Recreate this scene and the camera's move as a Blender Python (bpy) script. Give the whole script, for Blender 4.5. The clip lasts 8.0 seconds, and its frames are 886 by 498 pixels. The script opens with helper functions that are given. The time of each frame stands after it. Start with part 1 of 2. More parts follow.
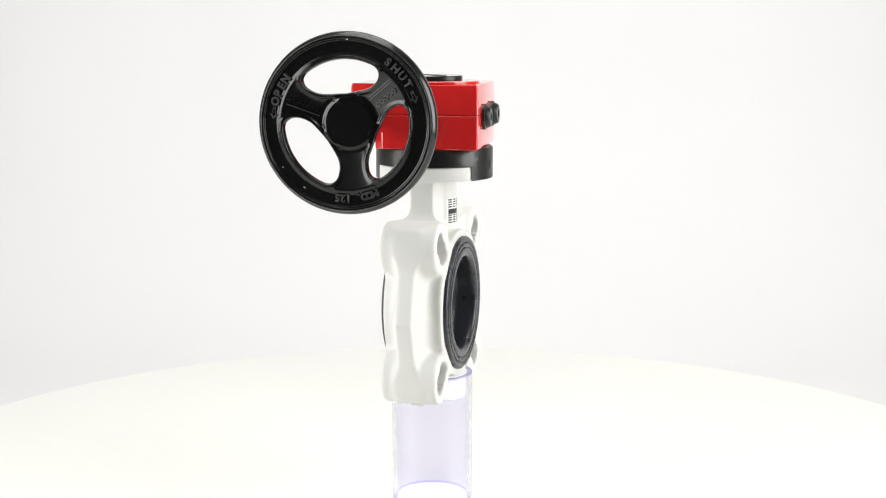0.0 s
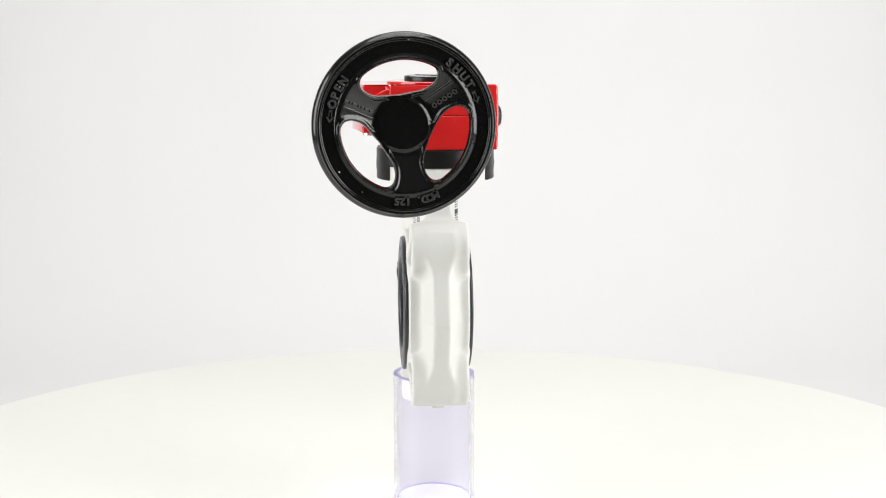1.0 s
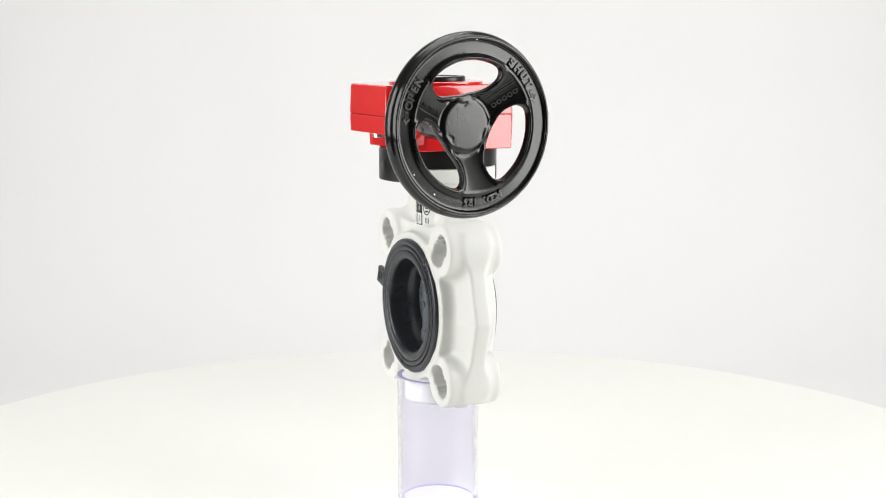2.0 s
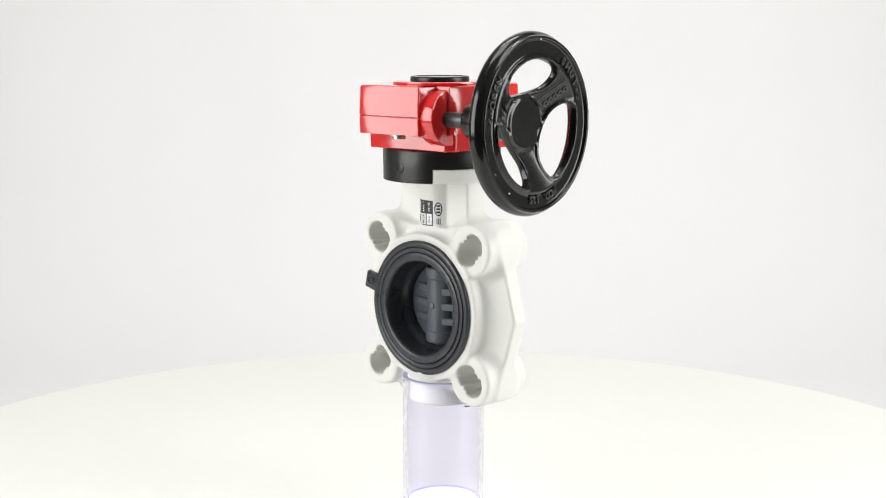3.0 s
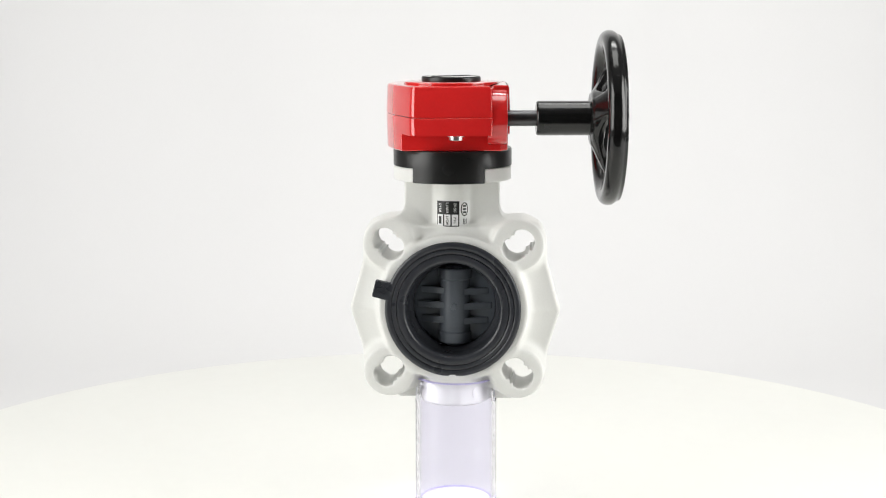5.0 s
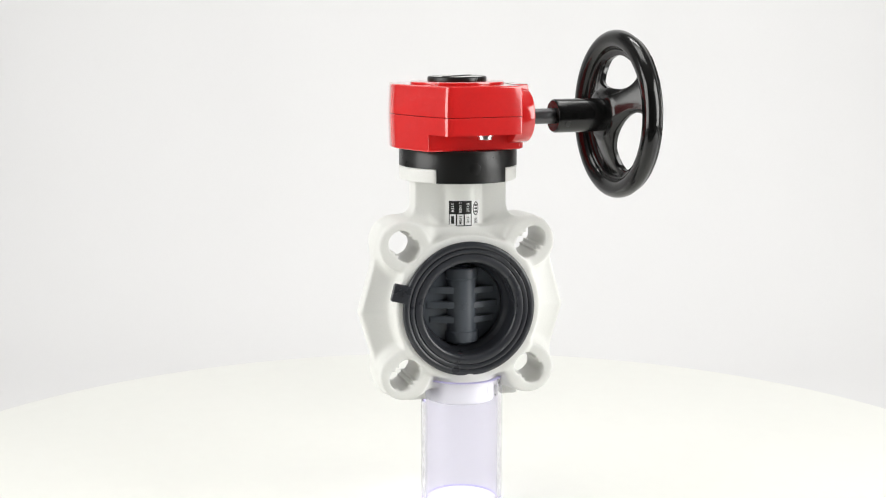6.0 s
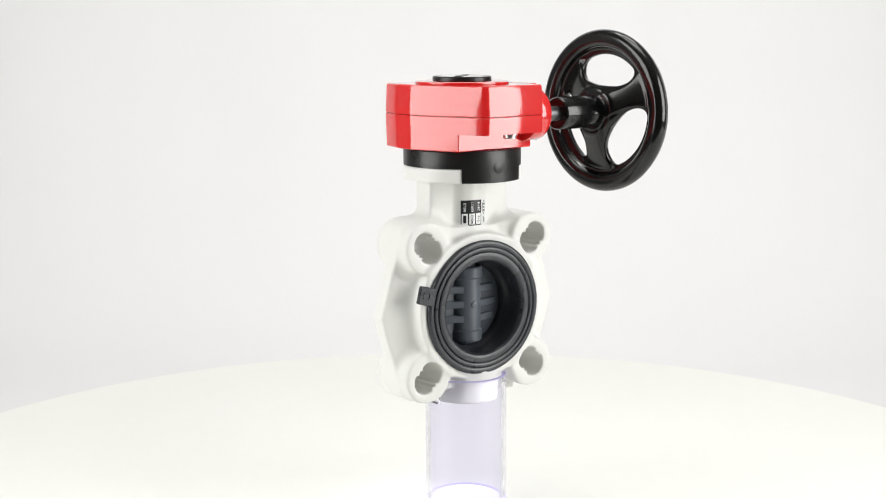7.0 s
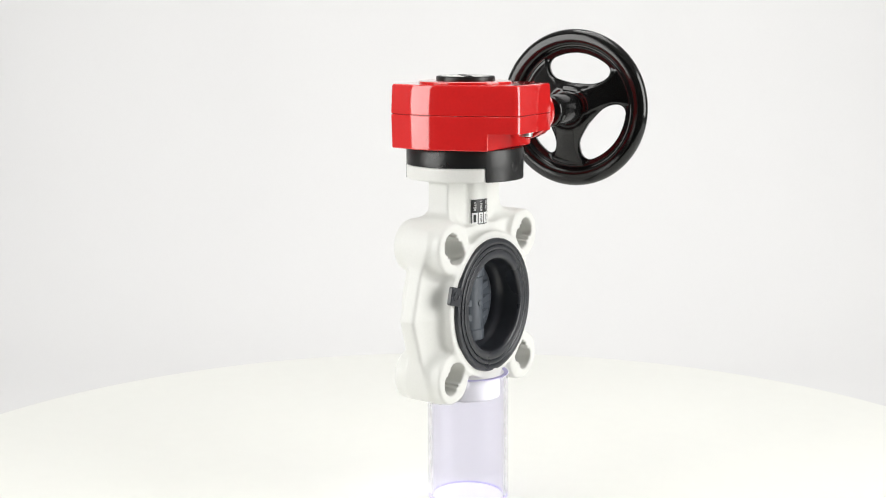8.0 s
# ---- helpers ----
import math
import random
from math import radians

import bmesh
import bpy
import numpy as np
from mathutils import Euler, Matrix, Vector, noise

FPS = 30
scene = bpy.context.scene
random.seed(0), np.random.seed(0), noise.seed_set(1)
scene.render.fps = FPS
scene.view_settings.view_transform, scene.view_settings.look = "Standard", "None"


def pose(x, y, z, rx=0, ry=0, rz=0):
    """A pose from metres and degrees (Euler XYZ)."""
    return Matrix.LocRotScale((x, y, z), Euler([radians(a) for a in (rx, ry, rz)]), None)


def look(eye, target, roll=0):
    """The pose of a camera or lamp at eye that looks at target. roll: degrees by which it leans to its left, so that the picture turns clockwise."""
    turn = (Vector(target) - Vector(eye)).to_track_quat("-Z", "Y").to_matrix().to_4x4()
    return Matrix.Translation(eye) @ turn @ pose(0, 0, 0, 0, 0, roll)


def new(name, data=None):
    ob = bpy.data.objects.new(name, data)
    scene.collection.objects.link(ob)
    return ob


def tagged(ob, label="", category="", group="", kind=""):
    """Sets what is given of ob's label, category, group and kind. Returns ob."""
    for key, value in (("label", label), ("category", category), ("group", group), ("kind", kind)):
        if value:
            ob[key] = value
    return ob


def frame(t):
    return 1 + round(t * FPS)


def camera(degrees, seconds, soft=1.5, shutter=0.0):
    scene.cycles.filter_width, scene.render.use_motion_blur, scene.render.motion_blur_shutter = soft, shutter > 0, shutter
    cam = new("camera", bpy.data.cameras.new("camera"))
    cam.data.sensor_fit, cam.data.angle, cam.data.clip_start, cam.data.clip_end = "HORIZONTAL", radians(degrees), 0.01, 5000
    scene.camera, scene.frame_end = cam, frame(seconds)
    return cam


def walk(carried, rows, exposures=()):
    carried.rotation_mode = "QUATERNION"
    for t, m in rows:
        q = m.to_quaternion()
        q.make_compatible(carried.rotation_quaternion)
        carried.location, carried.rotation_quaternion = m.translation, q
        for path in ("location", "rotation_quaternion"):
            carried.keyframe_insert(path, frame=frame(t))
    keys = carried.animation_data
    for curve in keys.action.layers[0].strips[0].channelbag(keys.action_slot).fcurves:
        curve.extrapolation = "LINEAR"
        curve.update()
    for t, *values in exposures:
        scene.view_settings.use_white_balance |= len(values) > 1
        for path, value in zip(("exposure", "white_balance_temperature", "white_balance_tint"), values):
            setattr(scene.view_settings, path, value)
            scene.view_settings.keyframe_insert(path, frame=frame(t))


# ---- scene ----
SECONDS = 8.0
FOV = 34.215
EYE = (0.0, -1.0968, 0.3701)
TILT, YAW, ROLL = 9.065, -0.3516, -0.056

cam = camera(FOV, SECONDS, soft=1.1)
CAM_POSE = pose(*EYE, 90 - TILT, 0, -YAW) @ pose(0, 0, 0, 0, 0, ROLL)
walk(cam, [(0.0, CAM_POSE), (8.0, CAM_POSE)], exposures=[(0.0, 0.14), (0.3, 0.08), (0.6, 0.05), (8.0, 0.05)])

# ---- light: two tall softboxes beside the set, one overhead, an added backdrop lamp ----
world = bpy.data.worlds.new("studio")
scene.world = world
world.use_nodes = True
world.node_tree.nodes["Background"].inputs[0].default_value = (1, 1, 1, 1)
world.node_tree.nodes["Background"].inputs[1].default_value = 0.05


def softbox(name, eye, target, wide, tall, watts, tone=(0.99, 0.99, 0.965)):
    data = bpy.data.lights.new(name, "AREA")
    data.shape, data.size, data.size_y, data.energy, data.color = "RECTANGLE", wide, tall, watts, tone
    ob = new(name, data)
    ob.matrix_world = look(eye, target)
    return ob


def around(az, dist, z):
    return (dist * math.cos(radians(az)), dist * math.sin(radians(az)), z)


softbox("softbox_lamp_left", around(-156, 1.50, 0.62), (0, 0, 0.30), 1.05, 1.20, 21.0)
softbox("softbox_lamp_right", around(-18, 1.50, 0.62), (0, 0, 0.30), 0.90, 1.20, 23.5)
softbox("softbox_lamp_top", (0, -0.1, 1.80), (0, 0.3, 0.1), 1.1, 0.7, 9.5)
# added lamp above the view, only to brighten the middle of the backdrop
softbox("added_lamp_backdrop", (0.12, 0.60, 1.85), (0.12, 1.48, 0.45), 0.9, 0.4, 12.0)


# ---- materials ----
def material(name, base, rough, spread=0.06, scale=40.0, grain=600.0, bump=0.0, metal=0.0, coat=0.0, spec=0.5,
             rough_spread=0.06, transmission=0.0, ior=1.5):
    """Paint, plastic or rubber with slow and fine variation of tone, gloss and relief."""
    m = bpy.data.materials.new(name)
    m.use_nodes = True
    nt = m.node_tree
    p = nt.nodes["Principled BSDF"]
    p.inputs["Metallic"].default_value = metal
    p.inputs["Coat Weight"].default_value = coat
    p.inputs["Coat Roughness"].default_value = 0.06
    p.inputs["Specular IOR Level"].default_value = spec
    p.inputs["Transmission Weight"].default_value = transmission
    p.inputs["IOR"].default_value = ior
    co = nt.nodes.new("ShaderNodeTexCoord")
    slow = nt.nodes.new("ShaderNodeTexNoise")
    slow.inputs["Scale"].default_value, slow.inputs["Detail"].default_value = scale, 4
    fine = nt.nodes.new("ShaderNodeTexNoise")
    fine.inputs["Scale"].default_value, fine.inputs["Detail"].default_value = grain, 3
    nt.links.new(co.outputs["Object"], slow.inputs["Vector"])
    nt.links.new(co.outputs["Object"], fine.inputs["Vector"])
    both = nt.nodes.new("ShaderNodeMath")
    both.operation = "ADD"
    nt.links.new(slow.outputs["Fac"], both.inputs[0])
    nt.links.new(fine.outputs["Fac"], both.inputs[1])
    tone = nt.nodes.new("ShaderNodeMapRange")
    tone.inputs[1].default_value, tone.inputs[2].default_value = 0.6, 1.4
    tone.inputs[3].default_value, tone.inputs[4].default_value = 1 - spread, 1 + spread
    nt.links.new(both.outputs[0], tone.inputs[0])
    col = nt.nodes.new("ShaderNodeVectorMath")
    col.operation = "SCALE"
    col.inputs[0].default_value = base
    nt.links.new(tone.outputs[0], col.inputs["Scale"])
    nt.links.new(col.outputs[0], p.inputs["Base Color"])
    gl = nt.nodes.new("ShaderNodeMapRange")
    gl.inputs[1].default_value, gl.inputs[2].default_value = 0.3, 0.7
    gl.inputs[3].default_value, gl.inputs[4].default_value = max(0.0, rough - rough_spread), rough + rough_spread
    nt.links.new(slow.outputs["Fac"], gl.inputs[0])
    nt.links.new(gl.outputs[0], p.inputs["Roughness"])
    if bump:
        b = nt.nodes.new("ShaderNodeBump")
        b.inputs["Strength"].default_value, b.inputs["Distance"].default_value = bump, 0.0004
        nt.links.new(both.outputs[0], b.inputs["Height"])
        nt.links.new(b.outputs[0], p.inputs["Normal"])
    return m


M_WHITE = material("light_grey_polypropylene", (0.77, 0.77, 0.745), 0.42, 0.03, 30, 900, bump=0.10)
M_RED = material("red_enamel", (0.68, 0.021, 0.021), 0.08, 0.05, 25, 500, bump=0.03, rough_spread=0.03, coat=0.75)
M_BLACK = material("black_enamel", (0.007, 0.007, 0.007), 0.15, 0.10, 30, 500, bump=0.08, rough_spread=0.05)
M_RUBBER = material("black_rubber", (0.027, 0.029, 0.035), 0.30, 0.10, 40, 900, bump=0.12)
M_PLASTIC = material("black_plastic", (0.010, 0.010, 0.010), 0.32, 0.10, 60, 900, bump=0.15, spec=0.4)
M_GREY = material("grey_pvc", (0.088, 0.100, 0.118), 0.33, 0.08, 40, 700, bump=0.08)
M_STEEL = material("zinc_plated_steel", (0.75, 0.74, 0.72), 0.33, 0.05, 200, 1500, metal=1.0)
M_SHAFT = material("oiled_dark_steel", (0.10, 0.10, 0.105), 0.35, 0.08, 100, 1200, metal=0.7)
M_PAPER = material("white_label_film", (0.80, 0.80, 0.80), 0.35, 0.02, 80, 900)
M_INK = material("black_print", (0.015, 0.015, 0.015), 0.35, 0.05, 80, 900)
# raised lettering: black enamel with the highlights on its edges lightened into the colour
M_EMBOSS = material("glint_toned_raised_enamel", (0.050, 0.050, 0.050), 0.15, 0.35, 120, 900)
M_TABLE = material("white_laminate", (0.80, 0.80, 0.76), 0.38, 0.012, 3, 60, rough_spread=0.05)
M_CLOTH = material("white_backdrop_cloth", (0.74, 0.735, 0.74), 0.85, 0.02, 1.5, 700, bump=0.05)
M_WALL = material("dark_studio_wall", (0.06, 0.06, 0.06), 0.8, 0.05, 2, 90)
M_CEIL = material("dull_white_ceiling", (0.5, 0.5, 0.5), 0.85, 0.03, 2, 90)
M_CLEAR = material("clear_pvc", (0.885, 0.875, 0.955), 0.02, 0.004, 20, 400, rough_spread=0.01, transmission=1.0, ior=1.30, spec=0.3)

M_SAWN = material("sawn_pvc", (0.50, 0.46, 0.74), 0.5, 0.05, 60, 900, bump=0.1)

MM = 0.001


# ---- mesh helpers (lengths in millimetres) ----
def part(name, bm, mat, parent=None, label="", m=None, smooth=None):
    """One mesh object from a bmesh; smooth: the angle under which edges are smooth."""
    me = bpy.data.meshes.new(name)
    bmesh.ops.scale(bm, vec=(MM, MM, MM), verts=bm.verts)
    bmesh.ops.recalc_face_normals(bm, faces=bm.faces)
    if smooth:
        for f in bm.faces:
            f.smooth = True
        for e in bm.edges:
            e.smooth = len(e.link_faces) == 2 and e.calc_face_angle(0) < radians(smooth)
    bm.to_mesh(me)
    bm.free()
    me.materials.append(mat)
    ob = new(name, me)
    ob.parent = parent
    if m is not None:
        ob.matrix_basis = m
    if label:
        tagged(ob, label)
    return ob


def at(x, y, z, rx=0, ry=0, rz=0):
    return pose(x * MM, y * MM, z * MM, rx, ry, rz)


def lathe(profile, n=96, closed=True):
    """Revolves (radius, height) pairs about z; closed: the profile is a loop."""
    bm = bmesh.new()
    rings = []
    for r, h in profile:
        if r < 1e-6:
            rings.append([bm.verts.new((0, 0, h))])
        else:
            rings.append([bm.verts.new((r * math.cos(2 * math.pi * i / n), r * math.sin(2 * math.pi * i / n), h)) for i in range(n)])
    pairs = list(zip(rings, rings[1:] + ([rings[0]] if closed else [])))
    for a, b in pairs:
        for i in range(n):
            j = (i + 1) % n
            if len(a) > 1 and len(b) > 1:
                bm.faces.new((a[i], a[j], b[j], b[i]))
            elif len(a) > 1:
                bm.faces.new((a[i], a[j], b[0]))
            elif len(b) > 1:
                bm.faces.new((a[0], b[j], b[i]))
    return bm


def drum(r, z0, z1, c=0.6, n=64):
    """A disc or rod with eased edges."""
    return lathe([(0, z0), (r - c, z0), (r - 0.3 * c, z0 + 0.3 * c), (r, z0 + c), (r, z1 - c), (r - 0.3 * c, z1 - 0.3 * c), (r - c, z1), (0, z1)], n, False)


def round_plan(points, radii, n=5):
    """A plan outline with rounded corners."""
    out = []
    for i, (p, r) in enumerate(zip(points, radii)):
        p = Vector(p)
        a, b = Vector(points[i - 1]) - p, Vector(points[(i + 1) % len(points)]) - p
        a, b = a.normalized(), b.normalized()
        half = a.angle(b) / 2
        d = r / math.tan(half)
        c = p + (a + b).normalized() * (r / math.sin(half))
        s, e = p + a * d - c, p + b * d - c
        turn = s.angle_signed(e)
        for k in range(n + 1):
            q = s.copy()
            q.rotate(Matrix.Rotation(-turn * k / n, 2))
            out.append(tuple(c + q))
    return out


def slab(outline, levels):
    """Stacks an outline at (height, inset) levels and closes both ends."""
    bm = bmesh.new()
    pts = [Vector(p) for p in outline]
    n = len(pts)
    rings = []
    for h, inset in levels:
        ring = []
        for i, p in enumerate(pts):
            t = (pts[(i + 1) % n] - pts[i - 1]).normalized()
            ring.append(bm.verts.new((p.x - t.y * inset, p.y + t.x * inset, h)))
        rings.append(ring)
    for a, b in zip(rings, rings[1:]):
        for i in range(n):
            j = (i + 1) % n
            bm.faces.new((a[i], a[j], b[j], b[i]))
    bm.faces.new(rings[0][::-1])
    bm.faces.new(rings[-1])
    return bm


def block(x0, x1, y0, y1, z0, z1, c=0.5):
    bm = bmesh.new()
    m = Matrix.Translation(((x0 + x1) / 2, (y0 + y1) / 2, (z0 + z1) / 2)) @ Matrix.Diagonal((x1 - x0, y1 - y0, z1 - z0, 1))
    bmesh.ops.create_cube(bm, size=1, matrix=m)
    if c:
        bmesh.ops.bevel(bm, geom=bm.edges[:], offset=c, segments=2, affect="EDGES", profile=0.6)
    return bm


def smin(a, b, k):
    h = np.clip(0.5 + 0.5 * (b - a) / k, 0, 1)
    return b + (a - b) * h - k * h * (1 - h)


def smax(a, b, k):
    return -smin(-a, -b, k)


def cast(f, lo, hi, step):
    """The skin of a cast form: the zero surface of the distance field f(x, y, z), as a smooth quad mesh."""
    ax = [np.arange(a, b + step, step) for a, b in zip(lo, hi)]
    g = np.meshgrid(*ax, indexing="ij")
    v = f(*g)
    ins = v < 0
    nx, ny, nz = v.shape
    total = np.zeros((nx - 1, ny - 1, nz - 1, 3))
    count = np.zeros((nx - 1, ny - 1, nz - 1))
    for axis in range(3):
        for da in (0, 1):
            for db in (0, 1):
                sl0, sl1 = [None] * 3, [None] * 3
                others = [k for k in range(3) if k != axis]
                for k, d in zip(others, (da, db)):
                    sl0[k] = sl1[k] = slice(d, v.shape[k] - 1 + d)
                sl0[axis], sl1[axis] = slice(0, -1), slice(1, None)
                a, b = v[tuple(sl0)], v[tuple(sl1)]
                cross = (a < 0) != (b < 0)
                t = np.where(cross, a / np.where(cross, a - b, 1), 0)
                off = np.zeros(a.shape + (3,))
                off[..., axis] = t
                off[..., others[0]] = da
                off[..., others[1]] = db
                total += off * cross[..., None]
                count += cross
    active = count > 0
    number = np.full(active.shape, -1)
    number[active] = np.arange(active.sum())
    cells = np.argwhere(active)
    verts = (cells + total[active] / count[active][:, None]) * step + np.array(lo)
    faces = []
    for axis in range(3):
        o1, o2 = (axis + 1) % 3, (axis + 2) % 3
        sl0, sl1 = [slice(1, -1)] * 3, [slice(1, -1)] * 3
        sl0[axis], sl1[axis] = slice(0, -1), slice(1, None)
        a, b = ins[tuple(sl0)], ins[tuple(sl1)]
        for flip, hits in ((False, a & ~b), (True, ~a & b)):
            q = np.argwhere(hits)
            q[:, o1] += 1
            q[:, o2] += 1
            quad = []
            for d1, d2 in ((0, 0), (-1, 0), (-1, -1), (0, -1)):
                w = q.copy()
                w[:, o1] += d1
                w[:, o2] += d2
                quad.append(number[w[:, 0], w[:, 1], w[:, 2]])
            quad = np.stack(quad[::-1] if flip else quad, 1)
            faces.append(quad)
    return verts, np.concatenate(faces)


def cast_part(name, f, lo, hi, step, mat, parent, label="", m=None):
    verts, faces = cast(f, lo, hi, step)
    me = bpy.data.meshes.new(name)
    me.from_pydata((verts * MM).tolist(), [], faces.tolist())
    me.validate()
    me.shade_smooth()
    me.materials.append(mat)
    ob = new(name, me)
    ob.parent = parent
    if m is not None:
        ob.matrix_basis = m
    if label:
        tagged(ob, label)
    return ob


def letters(text, size, depth, place):
    """A word in the built-in font; place(i, n) gives each letter's pose in millimetres."""
    bm = bmesh.new()
    for i, ch in enumerate(text):
        if ch == " ":
            continue
        cu = bpy.data.curves.new("glyph", "FONT")
        cu.body, cu.size, cu.extrude, cu.align_x, cu.resolution_u = ch, size, depth, "CENTER", 3
        cu.offset, cu.bevel_depth, cu.bevel_resolution = 0.01 * size, min(0.28, 0.6 * depth), 1
        ob = new("glyph", cu)
        me = bpy.data.meshes.new_from_object(ob.evaluated_get(bpy.context.evaluated_depsgraph_get()))
        me.transform(place(i, len(text)))
        bm.from_mesh(me)
        bpy.data.objects.remove(ob)
        bpy.data.meshes.remove(me)
        bpy.data.curves.remove(cu)
    return bm


# ---- the studio ----
def studio():
    def wall(name, x0, x1, y0, y1, z0, z1, mat):
        ob = part(name, block(x0 * 1000, x1 * 1000, y0 * 1000, y1 * 1000, z0 * 1000, z1 * 1000, 0), mat)
        return tagged(ob, kind="structure")

    wall("floor", -2.6, 2.6, -3.2, 2.2, -0.95, -0.85, M_WALL)
    wall("ceiling", -2.6, 2.6, -3.2, 2.2, 2.3, 2.4, M_CEIL)
    wall("wall_north", -2.6, 2.6, 2.1, 2.2, -0.85, 2.3, M_WALL)
    wall("wall_south", -2.6, 2.6, -3.2, -3.1, -0.85, 2.3, M_WALL)
    # side walls out of view, made pale as reflectors for the red faces
    wall("wall_west", -2.6, -2.5, -3.1, 2.1, -0.85, 2.3, M_CEIL)
    wall("wall_east", 2.5, 2.6, -3.1, 2.1, -0.85, 2.3, M_CEIL)


def backdrop():
    """A white cloth sweep: flat under the turntable, curving up behind it, with a few soft hanging folds."""
    bm = bmesh.new()
    flat, rise, r = 0.95, 1.9, 0.55
    steps = [(s, -0.14) for s in np.linspace(-0.75, flat, 12)]
    steps += [(flat + r * math.sin(a), -0.14 + r * (1 - math.cos(a))) for a in np.linspace(0.1, math.pi / 2, 16)]
    steps += [(flat + r, z) for z in np.linspace(0.45, rise, 20)]
    cols = np.linspace(-1.7, 1.7, 90)
    for thick in (0.0, 0.002):
        rows = []
        for k, (y, z) in enumerate(steps):
            row = []
            for x in cols:
                hang = min(1.0, max(0.0, (z + 0.1) / 0.4))
                fold = 0.010 * noise.noise(Vector((x * 2.2 + 0.5 * z, 0.4 * z, 3.1))) + 0.004 * noise.noise(Vector((x * 6 + z, z * 0.8, 7.7)))
                bow = -0.10 * (abs(x) / 1.7) ** 3
                row.append(bm.verts.new((x * 1000, (y + hang * (fold * 2.2 + bow) + thick * hang) * 1000, (z - thick * (1 - hang)) * 1000)))
            rows.append(row)
        for a, b in zip(rows, rows[1:]):
            for i in range(len(cols) - 1):
                bm.faces.new((a[i], a[i + 1], b[i + 1], b[i]))
    ob = part("backdrop", bm, M_CLOTH, None, "", smooth=60)
    return tagged(ob, "plain white cloth backdrop sweep with soft folds", "backdrop", kind="structure")


def turntable():
    t = new("turntable")
    t.empty_display_size = 0.05
    part("platter", lathe([(0, -12), (495.5, -12), (497, -10.5), (497, -2), (496.4, -0.6), (495, 0), (0, 0)], 256, False), M_TABLE, t, smooth=40)
    part("base", lathe([(0, -138), (230, -138), (236, -132), (236, -18), (230, -12), (0, -12)], 96, False), M_TABLE, t, smooth=40)
    return tagged(t, "round white laminate turntable turning slowly under the valve", "turntable")


def support_tube():
    """A clear pipe end with a slot at each side for the valve's bottom rib."""
    ro, ri, h, slot, deep = 31.4, 28.0, 98.6, 6.6, 80.0
    bm = bmesh.new()
    half = math.asin(slot / ro)
    angles = []
    for base in (0, math.pi):
        angles += [(base + a, False) for a in np.linspace(-half, half, 7)]
        angles += [(base + a, True) for a in np.linspace(half, math.pi - half, 54)]
    rows = []
    for a, tall in angles:
        c, s = math.cos(a), math.sin(a)
        rows.append([bm.verts.new((r * c, r * s, z)) for z in (0, deep if not tall else h) for r in (ro, ri)])
    n = len(rows)
    for i in range(n):
        a, b = rows[i], rows[(i + 1) % n]
        bm.faces.new((a[0], b[0], b[2], a[2]))
        bm.faces.new((b[1], a[1], a[3], b[3]))
        bm.faces.new((a[2], b[2], b[3], a[3]))
        bm.faces.new((b[0], a[0], a[1], b[1]))
    bmesh.ops.remove_doubles(bm, verts=bm.verts, dist=0.01)
    ob = part("support_tube", bm, M_CLEAR, None, smooth=25)
    ob.visible_shadow = False
    # the sawn ends are dull: a ring below, an arc on each tall side
    part("sawn_end", lathe([(ri + 0.1, -0.5), (ro - 0.1, -0.5), (ro - 0.1, 0.1), (ri + 0.1, 0.1)], 96), M_SAWN, ob, "dull sawn pipe edge", at(0, 0, 0.5), 30)
    for base in (0, math.pi):
        bm = bmesh.new()
        rows = []
        for a in np.linspace(base + half + 0.01, base + math.pi - half - 0.01, 54):
            c, s = math.cos(a), math.sin(a)
            rows.append([bm.verts.new((r * c, r * s, z)) for r, z in ((ro, h + 0.02), (ri, h + 0.02), (ri, h + 0.5), (ro, h + 0.5))])
        for a, b in zip(rows, rows[1:]):
            for k in range(4):
                bm.faces.new((a[k], a[(k + 1) % 4], b[(k + 1) % 4], b[k]))
        bm.faces.new(rows[0])
        bm.faces.new(rows[-1])
        part("sawn_end", bm, M_SAWN, ob, "dull sawn pipe edge", smooth=30)
    return tagged(ob, "clear lavender-tinted plastic pipe standing upright on the turntable", "pipe")


# ---- the valve ----
STEM = (-2.1, 1.1)  # plan of the stem and the mounting ring
NECK, NECK_R = (0.6, 0.2), 16.6  # the round neck beside the stem's axis
BORE = 154.7     # height of the bore's axis
GEAR_AT = (-0.9, -0.9)
GEAR_TURN = 5.3  # the gear unit sits slightly turned on its flange
SHAFT_Y, SHAFT_Z = -37.9, 299.3


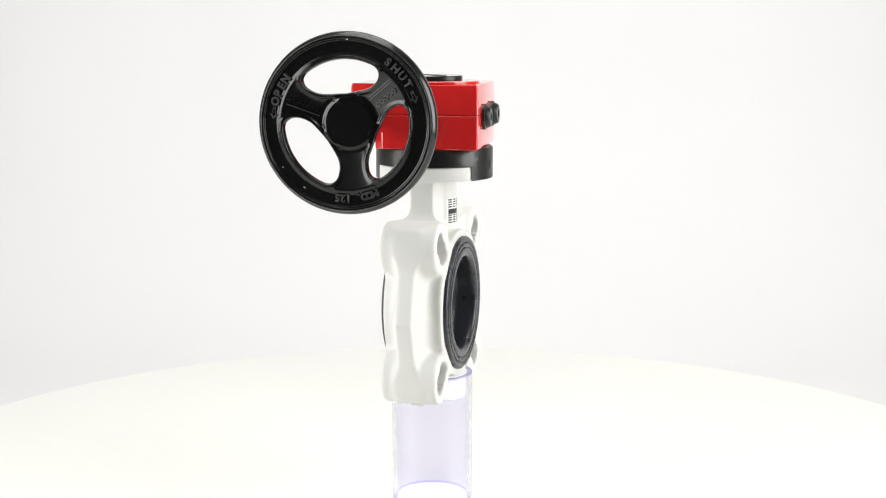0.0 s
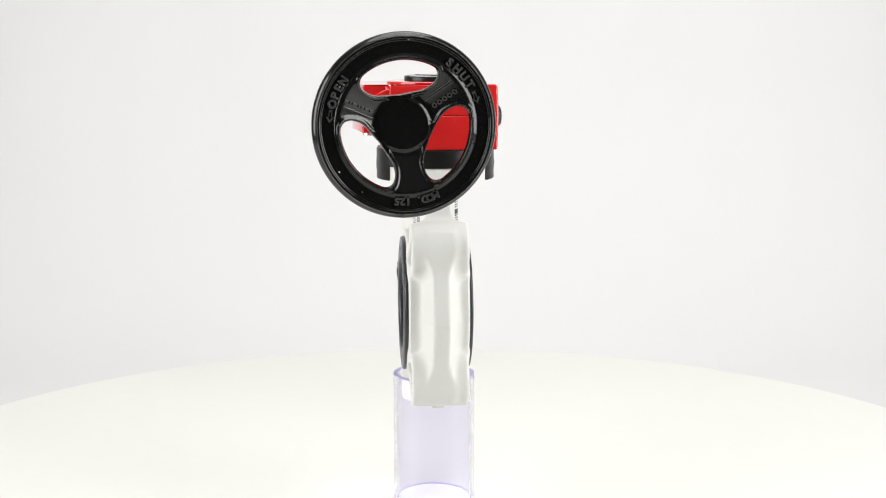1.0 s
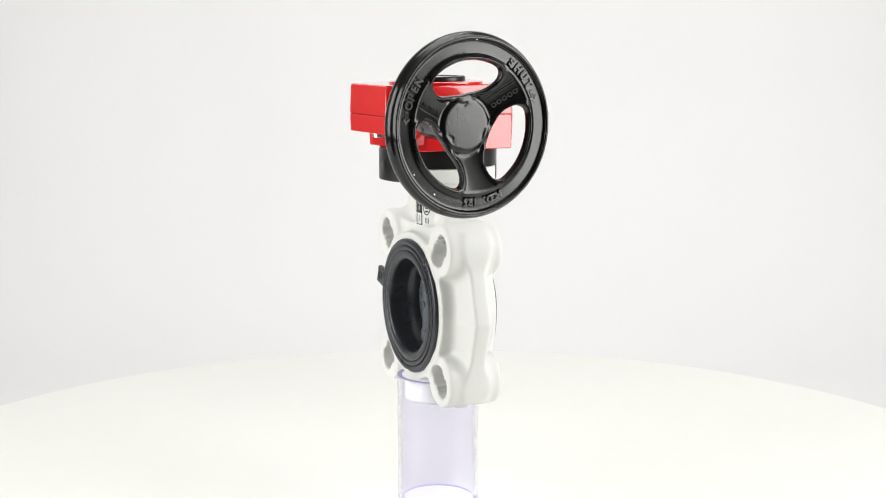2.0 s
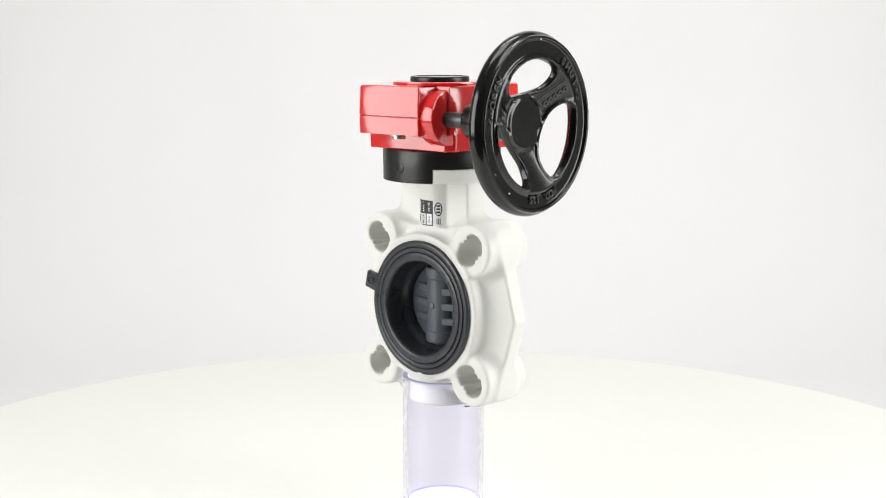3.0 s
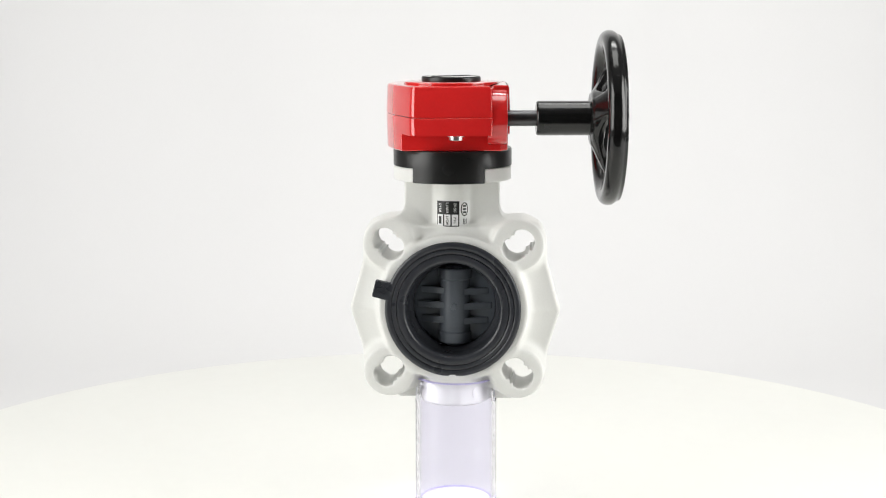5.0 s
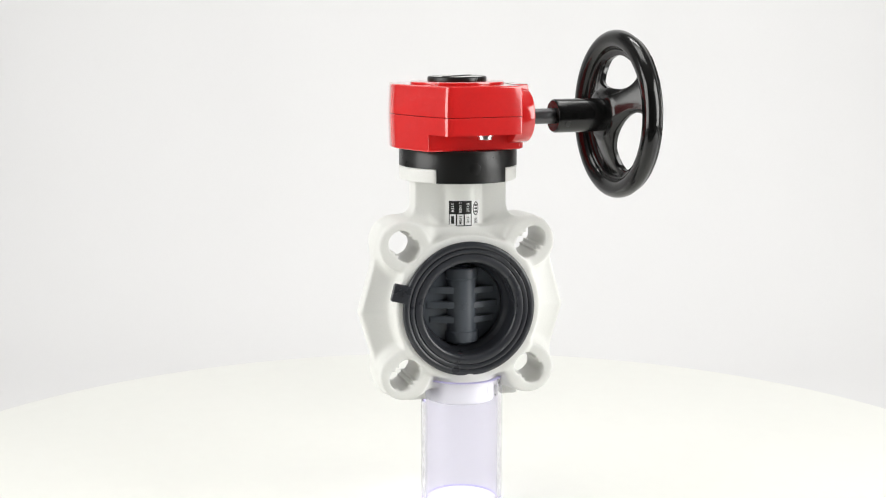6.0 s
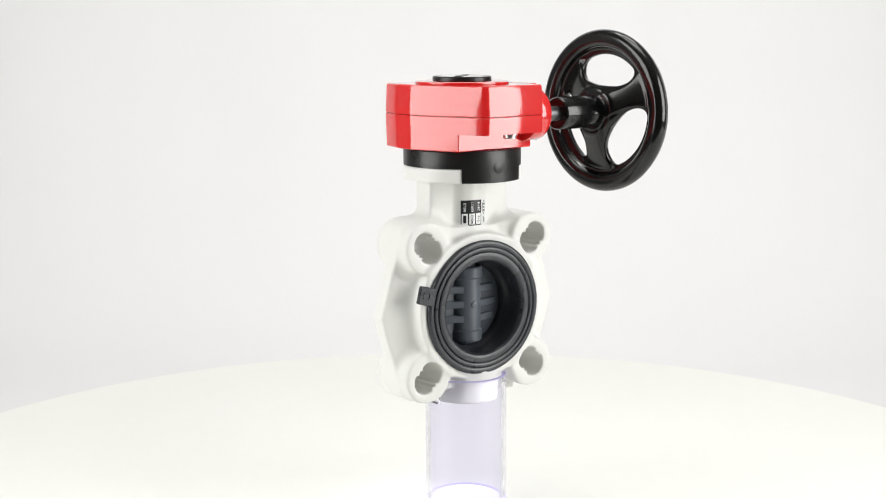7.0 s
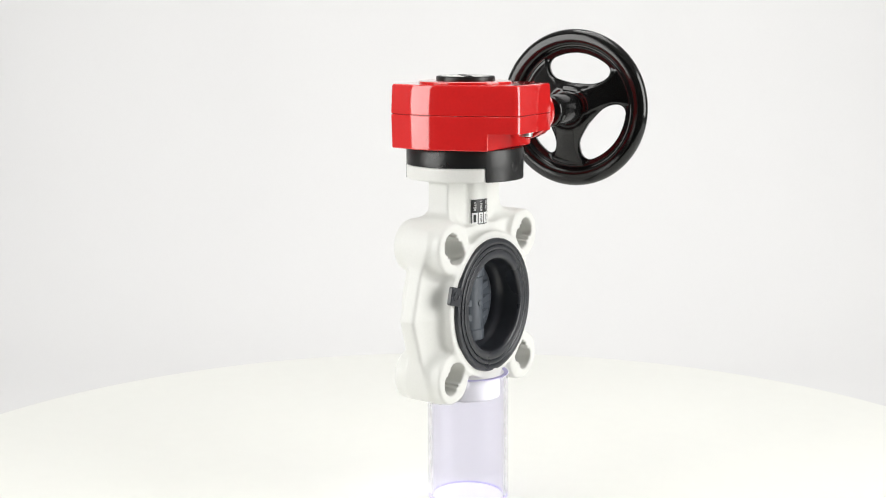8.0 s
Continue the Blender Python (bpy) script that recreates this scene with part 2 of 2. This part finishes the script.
def body_field(x, y, z):
    zz = z - BORE
    r = np.hypot(x, zz)
    ax, ay = np.abs(x), np.abs(y)
    d = smax(r - 56.6, ay - 22.5, 2)
    lug = np.hypot(ax - 49, np.abs(zz) - 49) - 19.3
    lug = smax(lug, ay - 21.0, 2.5)
    # the six-sided outer rib, from which the sides sweep up in a hollow to the ring
    edge = np.maximum((ax - 80.5) * 0.963 + (zz + 3) * 0.269, (ax - 80.5) * 0.958 - (zz + 3) * 0.289)
    sweep = 6.5 + 8.0 * np.clip(-edge / 23, 0, 1) ** 1.6
    side = smax(smax(edge, np.abs(zz) - 62, 2), (ay - sweep) * 0.9, 2.0)
    d = smin(d, smin(lug, side, 9), 5)
    sx0, sy0 = x - STEM[0], y - STEM[1]
    neck = np.maximum(np.hypot(sx0 - NECK[0], sy0 - NECK[1]) - NECK_R, np.maximum(z - 256, 200 - z))
    web = np.maximum.reduce([np.abs(sx0) - 35.8, np.abs(sy0) - 9, z - 256, 196 - z])
    d = smin(smin(d, web, 4 + 9 * np.clip((np.abs(sx0) - 18) / 8, 0, 1)), neck, 2.4)
    plate = np.maximum(np.hypot(sx0, sy0) - 44.4, np.maximum(z - 262.0, 251.5 - z))
    plate = np.maximum(plate, -np.maximum(np.abs(sx0) - 26.6, 35.2 - np.abs(sy0)))
    d = smin(d, plate, 2.5)
    foot = smax(np.hypot(x, y) - 25.5, np.maximum(z - 112, 80.5 - z), 1.5)
    keel = np.maximum.reduce([ax - 44, ay - 5.4, 82 - z, z - 112])
    d = smin(d, smin(foot, keel, 2), 2)
    d = np.maximum(d, 48.5 - r)
    for sx in (-1, 1):
        for sz in (-1, 1):
            s = ((x - 49 * sx) * sx + (zz - 49 * sz) * sz) * 0.7071
            p = np.abs((x - 49 * sx) * sx - (zz - 49 * sz) * sz) * 0.7071
            hole = np.minimum(np.hypot(s - 3.4, p), np.hypot(s + 3.4, p)) - 9.6
            tooth = np.maximum.reduce([np.abs(np.abs(s - 0.8) - 2.0) - 0.9, 7.8 - p])
            d = np.maximum(d, -np.maximum(hole, -tooth))
    return d


def add_body(valve):
    body = cast_part("body", body_field, (-84, -48, 78), (84, 48, 264), 1.25, M_WHITE, valve, "light grey moulded plastic valve body")
    dot = drum(4.6, 0, 0.5, 0.2, 32)
    part("moulding_mark", dot, M_WHITE, body, m=at(17.6, -18.0, 90, 90, 0, 44.4), smooth=40)


def add_liner(valve):
    lip = [(31.4, 3), (31.6, 5.5), (32.6, 8.0), (34.4, 9.4), (35.0, 12), (35.4, 20), (35.6, 23.6), (36.4, 25.4), (37.8, 25.9), (40.6, 26.0), (42.0, 25.6), (42.4, 24.5), (43.0, 25.5), (44.6, 25.9),
           (45.8, 25.5), (46.2, 24.4), (46.8, 25.3), (48.6, 25.6), (50.6, 25.3), (51.3, 24.2), (51.3, 22.6), (48.6, 22.6)]
    loop = lip + [(r, -h) for r, h in reversed(lip)]
    liner = part("liner", lathe(loop, 128), M_RUBBER, valve, "black rubber liner with ridged sealing faces", at(0, 0, BORE, 90), 50)
    tab = slab(round_plan([(-7, -6.8), (7, -6.8), (7, 6.8), (-7, 6.8)], [1.2] * 4, 3), [(0, 0.5), (0.5, 0), (3.0, 0), (3.5, 0.5)])
    tag = part("tab", tab, M_RUBBER, liner, "square black rubber tab", at(-52.6, 14.4, 22.2, 0, 0, -14), 35)
    ring = lathe([(2.6, 3.4), (2.6, 4.0), (3.4, 4.0), (3.4, 3.4)], 32)
    part("tab_ring", ring, M_RUBBER, liner, m=at(-53.6, 14.8, 22.2), smooth=40)


def add_disc(valve):
    disc = part("disc", drum(31.5, -2.2, 2.2, 1.2, 96), M_GREY, valve, "dark grey plastic closing disc", at(0, 0, BORE, 90), 40)
    half = [(12.0, 19.6), (12.5, 20.4), (13.0, 20.9), (13.0, 28.0), (12.4, 28.9), (8.0, 29.2), (7.5, 31), (0, 31)]
    hub = lathe([(r, -h) for r, h in reversed(half)] + half, 48, False)
    part("disc_hub", hub, M_GREY, disc, m=at(0, 0, 0, -90), smooth=22)
    boss = drum(2.6, 0, 1.2, 0.5, 24)
    for s in (1, -1):
        part("disc_boss", boss.copy() if s > 0 else boss, M_GREY, disc, m=at(0, 0, 11.4, 0, 0, 0) if s > 0 else at(0, 0, -11.4, 180), smooth=40)
    for face in (1, -1):
        for side in (1, -1):
            for h in (-11.8, -0.4, 11.0):
                reach = 28.6 if abs(h) < 5 else 26
                bm = bmesh.new()
                v = [bm.verts.new(p) for p in ((7, h - 3.0, 2), (reach, h - 2.8, 2), (reach, h + 2.8, 2), (7, h + 3.0, 2),
                                               (7, h - 2.6, 9.4), (reach - 0.8, h - 2.2, 2.9), (reach - 0.8, h + 2.2, 2.9), (7, h + 2.6, 9.4))]
                for q in ((0, 1, 2, 3), (4, 5, 6, 7), (0, 1, 5, 4), (1, 2, 6, 5), (2, 3, 7, 6), (3, 0, 4, 7)):
                    bm.faces.new([v[i] for i in q])
                bmesh.ops.bevel(bm, geom=bm.edges[:], offset=0.4, segments=1, affect="EDGES")
                m = at(0, 0, 0, 0, 0, 0) if side > 0 else at(0, 0, 0, 0, 0, 180)
                m = m if face > 0 else at(0, 0, 0, 180) @ m
                part("disc_rib", bm, M_GREY, disc, m=m)


def add_mounting_ring(valve):
    ring = part("mounting_ring", lathe([(30, 262.2), (44.6, 262.2), (44.6, 274), (43.8, 275.2), (30, 275.2)], 128), M_PLASTIC, valve,
                "black plastic mounting ring", at(*STEM, 0), 40)
    for s in (-1, 1):
        a = math.asin(26.4 / 44.6)
        arc = [(44.6 * math.sin(t), -44.6 * math.cos(t)) for t in np.linspace(-a, a, 22)]
        back = [(x, -35.7) for x in (26.2, -26.2)]
        flap = part("flap", slab(arc + back, [(251.5, 0.3), (252, 0), (262.2, 0)]), M_PLASTIC, ring, m=pose(0, 0, 0, 0, 0, 0 if s < 0 else 180), smooth=30)
        mark = drum(4.4, 0, 1.0, 0.2, 32)
        part("round_mark", mark, M_PLASTIC, ring, m=at(0.6, 43.7 * s, 262.5, 90 * -s), smooth=40)


PLAN = [(-31, -58.4), (27, -56.8), (27.6, -39.2), (40.2, -38.6), (41.8, 0), (42.0, 42.5), (-43.2, 42.5), (-52.6, 11), (-45, -21)]
LOW_PLAN = [(-38.94, -37.2), (33.9, -36.9), (39.6, -30), (41.3, 0), (42.0, 42.5), (-43.2, 42.5), (-52.6, 11), (-45, -21)]


def add_gearbox(valve):
    gear = at(*GEAR_AT, 0, 0, 0, GEAR_TURN)
    radii = [6.5, 1.8, 1, 1.5, 8, 2.2, 2.5, 48, 110]
    plan = round_plan(PLAN, radii)
    box = part("gearbox_cover", slab(plan, [(300.9, 0.5), (301.3, 0.1), (303, 0), (321.0, 0.8), (322.4, 1.3), (323.0, 2.4)]), M_RED, valve,
               "glossy red enamelled gearbox housing", gear, 24)
    part("gearbox_base", slab(round_plan(PLAN, radii), [(287.9, 0.35), (298.5, 0), (300.2, 0.1), (300.6, 0.5)]), M_RED, box, m=None, smooth=24)
    part("gearbox_gasket", slab(round_plan(PLAN, radii), [(300.2, 0.85), (301.2, 0.85)]), M_BLACK, box, smooth=24)
    low = round_plan(LOW_PLAN, [1.2, 2, 4, 8, 2.2, 2.5, 48, 110])
    part("gearbox_foot", slab(low, [(275.4, 1.2), (276.0, 0.7), (287.9, 0.35)]), M_RED, box, smooth=24)
    part("raised_disc", drum(35.5, 322.5, 324.6, 0.9, 96), M_RED, box, m=at(*STEM, 0), smooth=40)
    flange = drum(20.2, 0, 14.2, 1.2, 72)
    part("shaft_flange", flange, M_RED, box, m=at(23.6, SHAFT_Y + 3.0, SHAFT_Z + 0.9, 0, 90), smooth=40)
    cap = lathe([(0, 324.4), (22.0, 324.4), (22.2, 324.8), (22.2, 327.4), (21.6, 328.2), (19.5, 328.2), (19.2, 327.7), (0, 327.7)], 96, False)
    ind = part("indicator_cap", cap, M_PLASTIC, box, "black position indicator cap", at(*STEM, 0), 40)
    part("indicator_window", drum(19.0, 327.4, 328.1, 0.2, 64), M_STEEL, box, m=at(*STEM, 0), smooth=40)
    part("indicator_pointer", block(-17, 17, -2.6, 2.6, 327.9, 328.8, 0.3), M_PLASTIC, box, m=at(*STEM, 0, 0, 0, 38))
    for x in (17, -22):
        bm = lathe([(0, 0), (9.6, 0), (9.7, 2.4), (8.6, 3.0), (7.4, 5.8), (6.6, 6.4), (3.2, 6.4), (2.8, 4.2), (0, 4.2)], 48, False)
        part("stop_screw_cap", bm, M_PLASTIC, box, m=at(x, 42.0, 298.6, -90), smooth=35)
    head = lathe([(0, 0), (5.8, 0), (6.0, -0.6), (6.0, -1.0), (4.9, -1.0), (4.9, -3.2), (4.5, -3.6), (2.6, -3.6), (2.4, -2.2), (0, -2.2)], 6 * 6, False)
    part("screw", head, M_STEEL, box, "zinc-plated cap screw", at(0.8, -48.5, 287.8), 35)
    return box


# ---- the handwheel ----
WHEEL_FRONT = 118.4
DISH = 12.5


def dish(r):
    """How far the spokes fall back from the rim's face towards the gearbox."""
    return DISH * np.clip((44.5 - r) / 25.5, 0, 1)


def wheel_field(x, y, z):
    """Across the wheel: y to the reader's right, z up; x is the axis, the front face at 0."""
    y, z = y / 1.011, z / 1.011
    r = np.hypot(y, z)
    x = x + dish(r)
    rim = np.hypot(np.maximum(np.abs(r - 55.6) - 0.9, 0), np.maximum(np.abs(x + 7.4) - 0.3, 0)) - 6.0
    rim = smin(rim, np.maximum(np.abs(r - 58.5) - 0.9, np.abs(x + 5) - 4.9), 0.8)
    web = np.maximum(r - 58, np.abs(x + 3.7) - 2.5)
    d = smin(rim, web, 3.0)
    gap = np.full_like(r, 1e3)
    for k in range(3):
        a = radians(277 + 120 * k)
        along, across = y * math.cos(a) + z * math.sin(a), np.abs(-y * math.sin(a) + z * math.cos(a))
        half = 8.5 + np.clip((along - 24) / 20, 0, 1) ** 1.5 * 6.0
        gap = np.minimum(gap, np.where(along > 0, across - half, np.hypot(along, across) - 7))
    spoke = smin(gap, r - 17.0, 22)
    opening = smax(r - 43.5, -spoke, 9.0)
    ridge = np.maximum(gap + 1.2, np.abs(x + 4.0) - 2.5)
    d = smin(d, np.maximum(ridge, r - 45), 3.0)
    d = smax(d, -opening, 3.2)
    lip = np.maximum(np.abs(opening - 1.4) - 0.9, np.abs(x + 2.4) - 2.6)
    d = smin(d, np.maximum(lip, r - 50), 1.2)
    band = np.maximum(np.abs(r - 52.3) - 4.6, np.abs(x + 0.2) - 1.9)
    d = smax(d, -band, 0.8)
    hub = smax(r - 17.0 + 0.10 * np.abs(x), np.maximum(x - 0.4, -x - 6.2), 2.4)
    d = smin(d, hub, 5.5)
    nave = np.maximum(r - 12.8 - 0.3 * np.clip(x + 8, 0, 8), np.maximum(x, -x - 7.5))
    return smin(d, nave, 3.0)


def add_handwheel(valve):
    gear = at(*GEAR_AT, 0, 0, 0, GEAR_TURN)
    wheel = cast_part("handwheel", wheel_field, (-35, -66, -66), (6, 66, 66), 0.8, M_BLACK, valve, "glossy black enamelled three-spoke handwheel",
                      gear @ at(WHEEL_FRONT, SHAFT_Y, SHAFT_Z))
    face = -2.1

    def on_rim(first, last):
        def place(i, n):
            a = radians(first + (last - first) * i / max(1, n - 1))
            # clockwise from the top, letter tops outwards
            m = Matrix.Rotation(-a, 4, "X") @ Matrix.Translation((face, 0, 49.2)) @ Matrix(((0, 0, 1, 0), (1, 0, 0, 0), (0, 1, 0, 0), (0, 0, 0, 1)))
            return m
        return place

    for word, size, first, last in (("OPEN", 7.8, -73, -54), ("SHUT", 7.8, 35.5, 58), ("MOD. 125", 7.0, 157, 187)):
        part("raised_word", letters(word, size, 1.0, on_rim(first, last)), M_EMBOSS, wheel)
    for a, way in ((-82, -1), (68.5, 1)):
        bm = bmesh.new()
        pts = [(-4.2, -1.2), (0.6, -1.2), (0.6, -3.0), (4.6, 0), (0.6, 3.0), (0.6, 1.2), (-4.2, 1.2)]
        outer = [bm.verts.new((-0.6, way * u, v)) for u, v in pts]
        inner = [bm.verts.new((-0.6, way * (0.1 + 0.55 * (u - 0.1)), 0.5 * v)) for u, v in pts]
        top = [bm.verts.new((0.55, w.co.y, w.co.z)) for w in outer]
        topi = [bm.verts.new((0.55, w.co.y, w.co.z)) for w in inner]
        for i in range(7):
            j = (i + 1) % 7
            for q in ((outer[i], outer[j], top[j], top[i]), (inner[i], inner[j], topi[j], topi[i]), (top[i], top[j], topi[j], topi[i])):
                bm.faces.new(q)
        part("raised_arrow", bm, M_EMBOSS, wheel, m=Matrix.Rotation(-radians(a), 4, "X") @ at(face, 0, 51.4))
    SLOPE = math.degrees(math.atan(DISH / 25.5))
    circle = lathe([(9.4, -0.8), (9.7, 0.5), (10.1, 0.8), (10.5, 0.5), (10.8, -0.8)], 72)
    part("hub_ring", circle, M_BLACK, wheel, m=at(-DISH + 0.3, 0, 0, 0, 90), smooth=50)
    # small raised rings on one spoke, a raised strip of plain bars on another
    dirs = Matrix.Rotation(radians(37), 4, "X")
    for k in range(5):
        ring = lathe([(0.9, -0.4), (0.9, 0.6), (1.9, 0.6), (1.9, -0.4)], 20)
        part("raised_ring", ring, M_EMBOSS, wheel, m=dirs @ at(-0.5 - dish(25 + 3.9 * k), 25 + 3.9 * k, -2.2, 0, 90, -SLOPE), smooth=40)
    for off in (3.4, 5.2):
        part("raised_line", block(-0.4, 0.5, -12, 13, off, off + 0.8, 0.2), M_EMBOSS, wheel, m=dirs @ at(-0.6 - dish(32), 32, 0, 0, 0, -SLOPE))
    dirs = Matrix.Rotation(radians(157), 4, "X")
    for k, w in enumerate((1.6, 2.6, 2.2, 1.4, 2.8, 1.8, 2.4)):
        part("raised_bar", block(-0.4, 0.5, 0, w, -0.9, 0.9, 0.25), M_BLACK, wheel, m=dirs @ at(-0.6 - dish(24 + 3.1 * k), 24 + 3.1 * k, 0, 0, 0, -SLOPE))
    part("raised_line", block(-0.4, 0.5, -12, 13, 3.6, 4.3, 0.2), M_EMBOSS, wheel, m=dirs @ at(-0.6 - dish(32), 32, 0, 0, 0, -SLOPE))
    # small chips in the enamel along the rim
    for a, r, s in ((2, 57.6, 0.55), (97, 58.4, 0.45), (214, 53.5, 0.6), (236, 54.5, 0.5), (251, 58.6, 0.4), (318, 59.0, 0.4)):
        bm = bmesh.new()
        bmesh.ops.create_icosphere(bm, subdivisions=1, radius=s)
        bmesh.ops.scale(bm, vec=(0.45, 1.5, 0.8), verts=bm.verts)
        x = -1.8 if r < 57 else -0.15
        part("paint_chip", bm, M_STEEL, wheel, m=Matrix.Rotation(-radians(a), 4, "X") @ at(x, 0, r))
    # shaft and sleeve
    rod = part("drive_shaft", drum(5.7, 0, 40, 0.4, 40), M_SHAFT, valve, "dark oiled steel drive shaft", gear @ at(36, SHAFT_Y, SHAFT_Z, 0, 90), 40)
    sleeve = lathe([(5.75, 59.0), (11.4, 59.0), (12.3, 59.8), (12.5, 60.6), (12.5, 102.5), (5.75, 102.5)], 72)
    sl = part("sleeve", sleeve, M_BLACK, valve, "black enamelled handwheel sleeve", gear @ at(0, SHAFT_Y, SHAFT_Z, 0, 90), 40)
    # no bore is cut: a black plug paints the shade inside the pin hole
    hole = lathe([(0, 0.25), (2.0, 0.25), (2.3, 0.05), (2.3, -0.6), (0, -0.6)], 24, False)
    part("painted_pin_hole", hole, M_INK, sl, m=at(5.2, -11.4, 66.0, 90, 0, 24))


def add_label(valve):
    """A wrapped film label on the neck: black heads over white cells, and an oval mark beside them."""
    R0 = NECK_R + 0.25

    def wrap(u, v, lift):
        a = (u + 1.4) / R0
        return (STEM[0] + NECK[0] + (R0 + lift) * math.sin(a), STEM[1] + NECK[1] - (R0 + lift) * math.cos(a), v)

    def patch(u0, u1, v0, v1, lift, n=10):
        bm = bmesh.new()
        rows = []
        for i in range(n + 1):
            u = u0 + (u1 - u0) * i / n
            rows.append([bm.verts.new(wrap(u, v0, lift)), bm.verts.new(wrap(u, v1, lift)), bm.verts.new(wrap(u, v0, lift - 0.09)), bm.verts.new(wrap(u, v1, lift - 0.09))])
        for a, b in zip(rows, rows[1:]):
            for q in ((0, 1), (3, 2), (1, 3), (2, 0)):
                bm.faces.new((a[q[0]], a[q[1]], b[q[1]], b[q[0]]))
        for e in (rows[0], rows[-1]):
            bm.faces.new((e[0], e[1], e[3], e[2]))
        return bm

    z0, z1 = 216.4, 236.0
    lab = part("label", patch(-13.6, 14.2, z0, z1, 0.12, 16), M_PAPER, valve, "printed white and black label", smooth=30)
    part("print_field", patch(-13.4, 4.4, z0 + 0.2, z1 - 0.2, 0.22), M_INK, lab, smooth=30)
    heads, cells = ("STEM", "LINER", "DISC"), ("", "EPDM", "PVC")
    for k in range(3):
        u0 = -12.7 + 5.75 * k
        part("print_cell", patch(u0, u0 + 4.7, z0 + 1.0, z0 + 9.3, 0.32, 4), M_PAPER, lab, smooth=30)

        def word(text, u, v, ink):
            bm = letters(text, 2.7, 0.03, lambda i, n: Matrix.Translation((1.95 * (i - (n - 1) / 2), -0.95, 0)))
            for vert in bm.verts:
                lx, ly, lz = vert.co
                vert.co = wrap(u - ly * -1.0 * LABEL_WAY, v + lx * 0.86 * LABEL_WAY * -1, 0.42 + lz)
            part("print_word", bm, ink, lab)
        word(heads[k], u0 + 2.35, z0 + 14.4, M_PAPER)
        if cells[k]:
            word(cells[k], u0 + 2.35, z0 + 5.1, M_INK)
        else:
            part("print_bar", patch(u0 + 1.2, u0 + 3.4, z0 + 2.2, z0 + 8.0, 0.42, 3), M_INK, lab, smooth=30)
    # a second label at the back of the neck, with plain bars
    half = math.pi * R0
    back = part("label", patch(half - 14, half + 14, z0, z1, 0.12, 16), M_PAPER, valve, "white label with dark printed bars", smooth=30)
    part("print_field", patch(half - 12, half + 12, z0 + 7.6, z0 + 11.4, 0.24, 14), M_INK, back, smooth=30)
    for v in (0.8, 2.6, 4.4, 6.2, 12.6, 14.4, 16.2, 18.0):
        for u in (-12, -6.6, -1.2, 4.2, 8.6):
            part("print_bar", patch(half + u, half + u + 3.6, z0 + v, z0 + v + 0.95, 0.24, 3), M_INK, back, smooth=30)
    # oval outline and a small plain bar beside it
    bm = bmesh.new()
    n = 40
    o, q = [], []
    for i in range(n):
        a = 2 * math.pi * i / n
        o.append(bm.verts.new(wrap(8.6 + 3.1 * math.cos(a), 229.6 + 5.2 * math.sin(a), 0.24)))
        q.append(bm.verts.new(wrap(8.6 + 2.3 * math.cos(a), 229.6 + 4.4 * math.sin(a), 0.24)))
    for i in range(n):
        j = (i + 1) % n
        bm.faces.new((o[i], o[j], q[j], q[i]))
    part("print_oval", bm, M_INK, lab)
    for v in (226.6, 229.0, 231.4):
        part("print_bar", patch(7.2, 10.0, v, v + 1.3, 0.24, 3), M_INK, lab, smooth=30)
    for u in (7.4, 8.6, 9.8):
        part("print_bar", patch(u, u + 0.5, 218.2, 222.4, 0.24, 2), M_INK, lab, smooth=30)


LABEL_WAY = 1


def butterfly_valve():
    v = new("butterfly_valve")
    v.empty_display_size = 0.02
    add_body(v)
    add_liner(v)
    add_disc(v)
    add_mounting_ring(v)
    add_gearbox(v)
    add_handwheel(v)
    add_label(v)
    return tagged(v, "grey plastic butterfly valve with red gearbox and black handwheel", "valve")


studio()
backdrop()
table = turntable()
tube = support_tube()
valve = butterfly_valve()


def theta(t):
    return -25.21 + 20.119 * t + 4.807e-3 * (t - 4) ** 2


def motions():
    times = [i * 0.5 for i in range(17)]
    axis = pose(-0.0012, 0, 0)
    on_axis = pose(-0.0122, -0.0067, 0, 0, 0, -80)
    walk(table, [(t, pose(0, 0, 0, 0, 0, theta(t)) @ pose(-0.0121, 0.0056, 0)) for t in times])
    walk(tube, [(t, axis @ pose(0, 0, 0, 0, 0, theta(t)) @ on_axis @ pose(0.0010, 0, 0)) for t in times])
    walk(valve, [(t, axis @ pose(0, 0, 0, 0, 0, theta(t)) @ on_axis @ pose(0.0004, 0.0004, 0)) for t in times])


motions()
